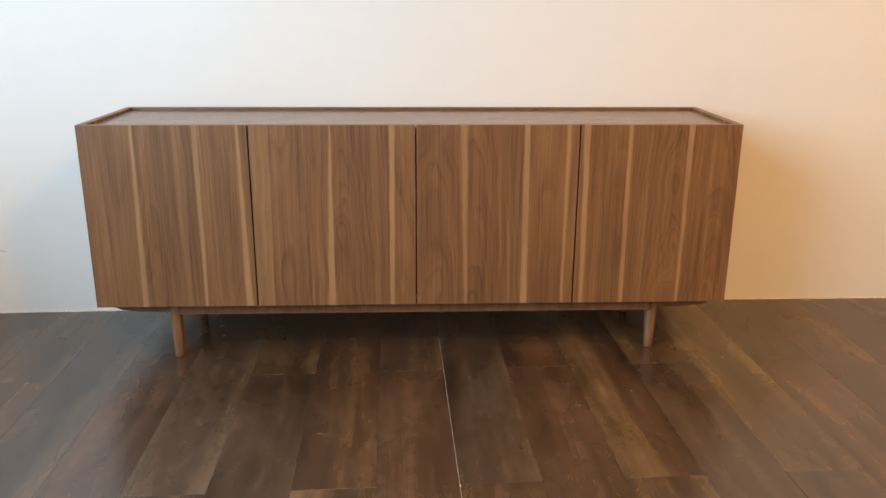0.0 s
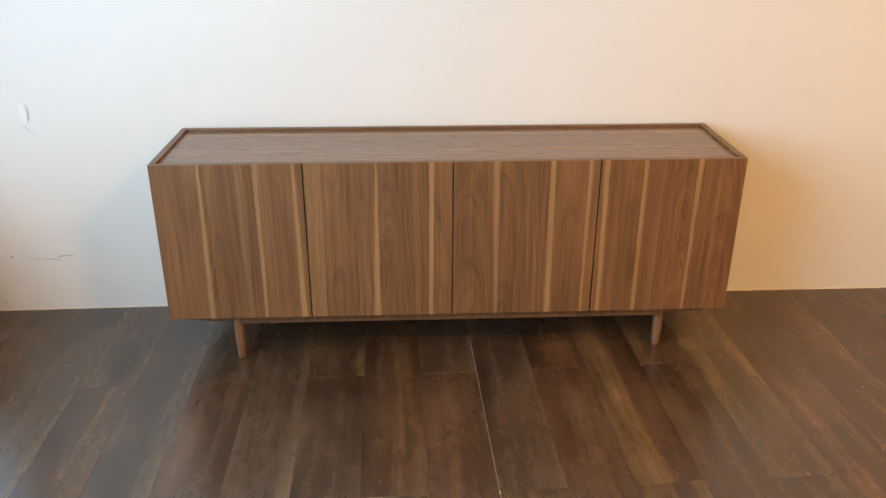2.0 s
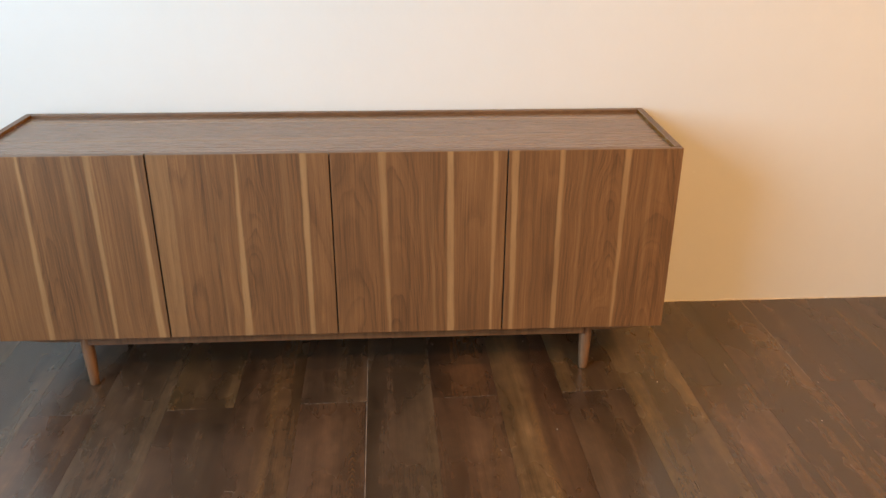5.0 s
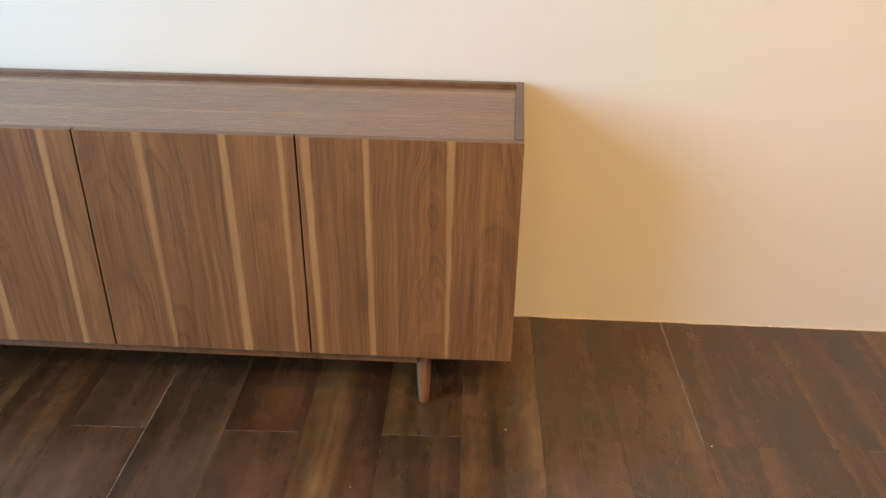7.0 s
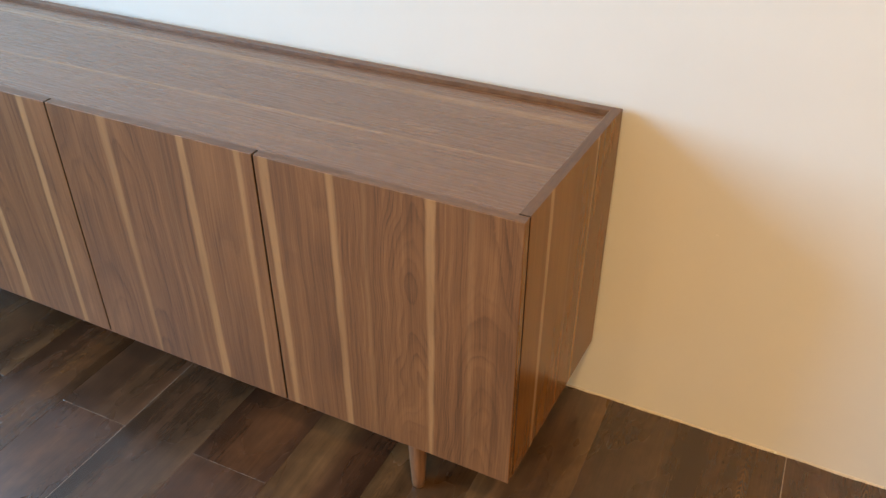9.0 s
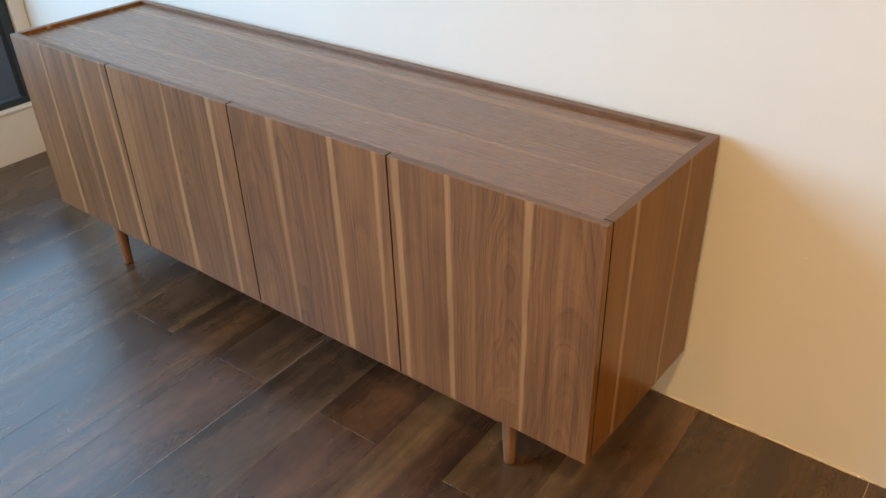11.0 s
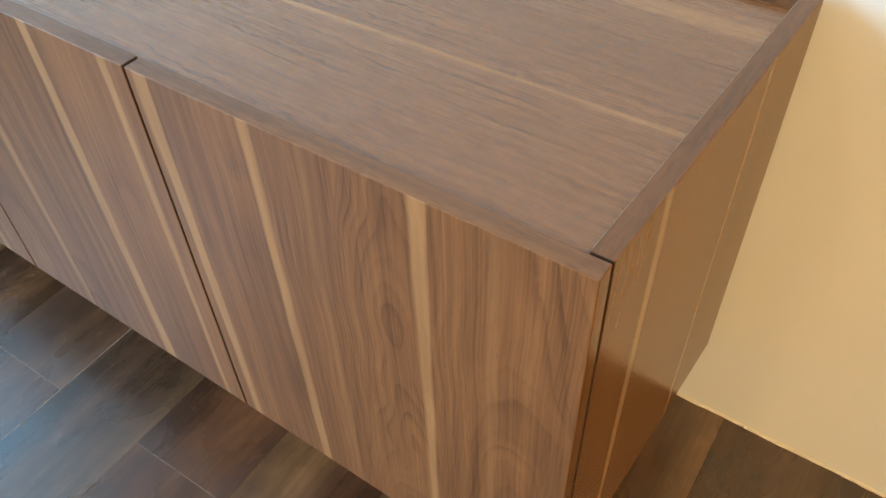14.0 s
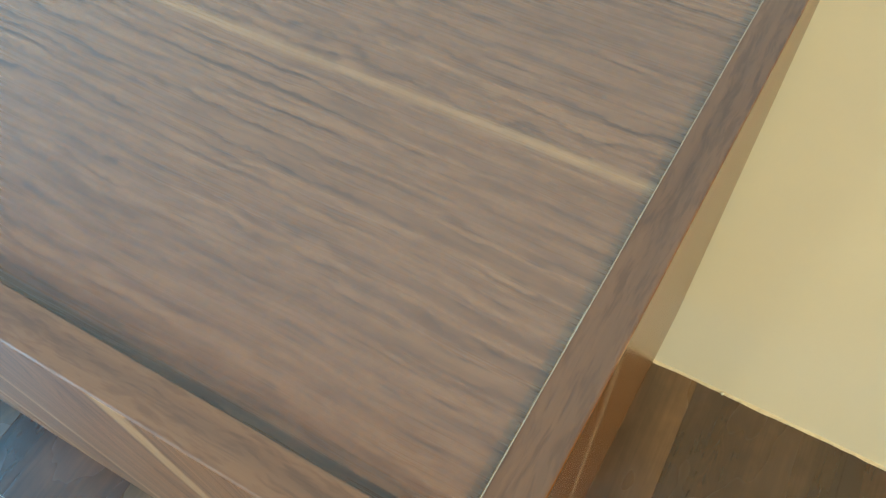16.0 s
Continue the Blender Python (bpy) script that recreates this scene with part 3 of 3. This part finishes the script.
scuff([(-1.581, 0.191), (-1.574, 0.194), (-1.567, 0.192)], 0.0030, M_SCUFF)
scuff([(-1.638, 0.020), (-1.631, 0.006), (-1.622, -0.018)], 0.0026, M_SCUFF)


def flake(outline, lift):
    """Paint peeled off the back wall: a thin sheet on (x, z) points whose last edge curls away from it."""
    bm = bmesh.new()
    k = len(outline)
    cx, cz = sum(p[0] for p in outline) / k, sum(p[1] for p in outline) / k
    rim = [bm.verts.new((x, Y_BACK - 0.0006 - lift * max(0.0, (x - cx) / 0.016), z)) for x, z in outline]
    back = [bm.verts.new((x, Y_BACK + 0.0006, z)) for x, z in outline]
    hub = bm.verts.new((cx, Y_BACK - 0.0022, cz))
    for i in range(k):
        j = (i + 1) % k
        bm.faces.new((hub, rim[i], rim[j]))
        bm.faces.new((rim[i], back[i], back[j], rim[j]))
    bmesh.ops.recalc_face_normals(bm, faces=bm.faces)
    return part("paint_flake", bm, M_CHIP, wall_north, "white flake of peeling paint")


flake([(-1.440, 0.760), (-1.428, 0.763), (-1.420, 0.745), (-1.415, 0.722), (-1.415, 0.698), (-1.424, 0.688), (-1.433, 0.700), (-1.440, 0.728)], 0.0025)
scuff([(-1.414, 0.752), (-1.411, 0.738), (-1.410, 0.722), (-1.413, 0.698)], 0.0040, M_SCUFF)
scuff([(-1.440, 0.684), (-1.424, 0.668), (-1.408, 0.650)], 0.0050, M_SMUDGE)
scuff([(1.098, 0.460), (1.101, 0.461), (1.104, 0.460)], 0.0022, M_CHIP)

# ---- crumbs on the floor ----
for i, (x, y, r) in enumerate(((0.085, -0.664, 0.0024), (0.891, -0.043, 0.0022), (1.267, -0.244, 0.0022), (1.346, -0.066, 0.0022), (0.413, -0.317, 0.0018), (0.568, -0.242, 0.0018), (0.544, 0.204, 0.0018))):
    crumb = tagged(part("crumb", blob(bmesh.new(), 0, 0, r * 0.35, r * 0.7, 0.6, i + 5), M_CRUMB), "tiny pale crumb lying on the plank floor", "crumb", "crumbs on the floor")
    crumb.location = (x, y, floor_z(x))

# ---- plank floor ----
floor = tagged(part("floor", cube(X_LEFT - 0.10, X_RIGHT + 0.10, Y_FRONT - 0.10, Y_BACK + 0.10, -0.12, -0.034), M_SUB), "dark brown wood-look vinyl plank floor", "floor", kind="structure")
PITCH, LENGTH, SKEW = 0.1795, 1.2200, radians(1.0)
turn = Matrix.Translation((0.074, -0.085, 0)) @ Matrix.Rotation(SKEW, 4, "Z")
plank_meshes = {}


def plank_mesh(length, kind):
    key = (round(length, 2), kind)
    if key not in plank_meshes:
        hw, hl, c, top, low = PITCH / 2 - 0.00005, length / 2 - 0.00005, 0.0005, 0.0, -0.006
        ring = lambda x, y, z: [(-x, -y, z), (x, -y, z), (x, y, z), (-x, y, z)]
        vs = ring(hw, hl, low) + ring(hw, hl, top - 0.0003) + ring(hw - c, hl - c, top)
        fs = [(8, 9, 10, 11)]
        for a in (0, 4):
            fs += [(a + k, a + (k + 1) % 4, a + 4 + (k + 1) % 4, a + 4 + k) for k in range(4)]
        me = bpy.data.meshes.new("plank")
        me.from_pydata(vs, [], fs)
        me.materials.append(M_PLANKS[kind])
        plank_meshes[key] = me
    return plank_meshes[key]


# printed kinds, row by row from the window: next to the back wall, and in front of those
BACK_KINDS = "OADAOADAOTDABSOODTRTRSOARBRSOTRDRS"
FRONT_KINDS = "ADOATARDDORORODAROROTSRAROSRTDRODA"
for col in range(-11, 23):
    # joints of every second row line up
    start = 0.0 if col % 2 else -0.573
    for k in range(-4, 2):
        a, b = start + (k - 1) * LENGTH, start + k * LENGTH
        x = (col + 0.5) * PITCH
        top_y = Y_BACK + 0.012 - (-0.085) - x * math.sin(SKEW)
        low_y = Y_FRONT - 0.012 - (-0.085) - x * math.sin(SKEW)
        a, b = max(a, low_y), min(b, top_y)
        if b - a < 0.02:
            continue
        kinds = BACK_KINDS if k % 2 else FRONT_KINDS
        ob = new("plank", plank_mesh(b - a, kinds[(col + 11 + (1 - k) // 2 * 5) % len(kinds)]))
        ob.parent = floor
        at = turn @ Matrix.Translation((x, (a + b) / 2, 0))
        mid = at.translation.x
        lean = Matrix.Rotation(-math.atan(FALL) if mid < LEVEL_FROM else 0.0, 4, "Y")
        ob.matrix_world = Matrix.Translation((0, 0, floor_z(mid))) @ at @ lean


def seam(x0, y0, x1, y1, width, name="seam_dust", label="pale dust in an open plank joint"):
    """Pale dust in an open joint, in the floor's own turned plan."""
    bm = bmesh.new()
    n = max(6, int(math.hypot(x1 - x0, y1 - y0) / 0.03))
    d = Vector((x1 - x0, y1 - y0)).normalized()
    rows = []
    for i in range(n + 1):
        f = i / n
        w = width * (0.45 + 0.55 * abs(math.sin(i * 1.7 + x0 * 9))) * 0.5
        c = Vector((x0 + (x1 - x0) * f, y0 + (y1 - y0) * f))
        rows.append([bm.verts.new((c.x + s * w * -d.y, c.y + s * w * d.x, 0.0002 + floor_z((turn @ Vector((c.x + s * w * -d.y, c.y, 0))).x))) for s in (-1, 1)])
    for a, b in zip(rows, rows[1:]):
        bm.faces.new((a[0], a[1], b[1], b[0]))
    bmesh.ops.recalc_face_normals(bm, faces=bm.faces)
    ob = part(name, bm, M_DUST, floor, label)
    ob.matrix_world = turn


seam(0, -0.72, 0, 0.22, 0.0016)
seam(-PITCH * 0.95, 0, -0.002, 0, 0.0011)
seam(7 * PITCH, 0.0, 7 * PITCH, 0.51, 0.0023)
seam(PITCH, 0, 2 * PITCH, 0, 0.0008)
seam(3 * PITCH, 0, 4 * PITCH, 0, 0.0007)
seam(-PITCH, -0.573, -2 * PITCH, -0.573, 0.0008)
seam(-3 * PITCH, 0, -2.4 * PITCH, 0, 0.0008)
seam(9 * PITCH, 0, 10 * PITCH, 0, 0.0013)
# fine scratches in the planks
for x0, y0, x1, y1 in ((-0.325, -0.334, -0.300, -0.341), (-0.266, -0.366, -0.252, -0.372), (-0.657, 0.063, -0.626, 0.060)):
    seam(x0, y0, x1, y1, 0.0012, "scratch", "fine pale scratch in a plank")
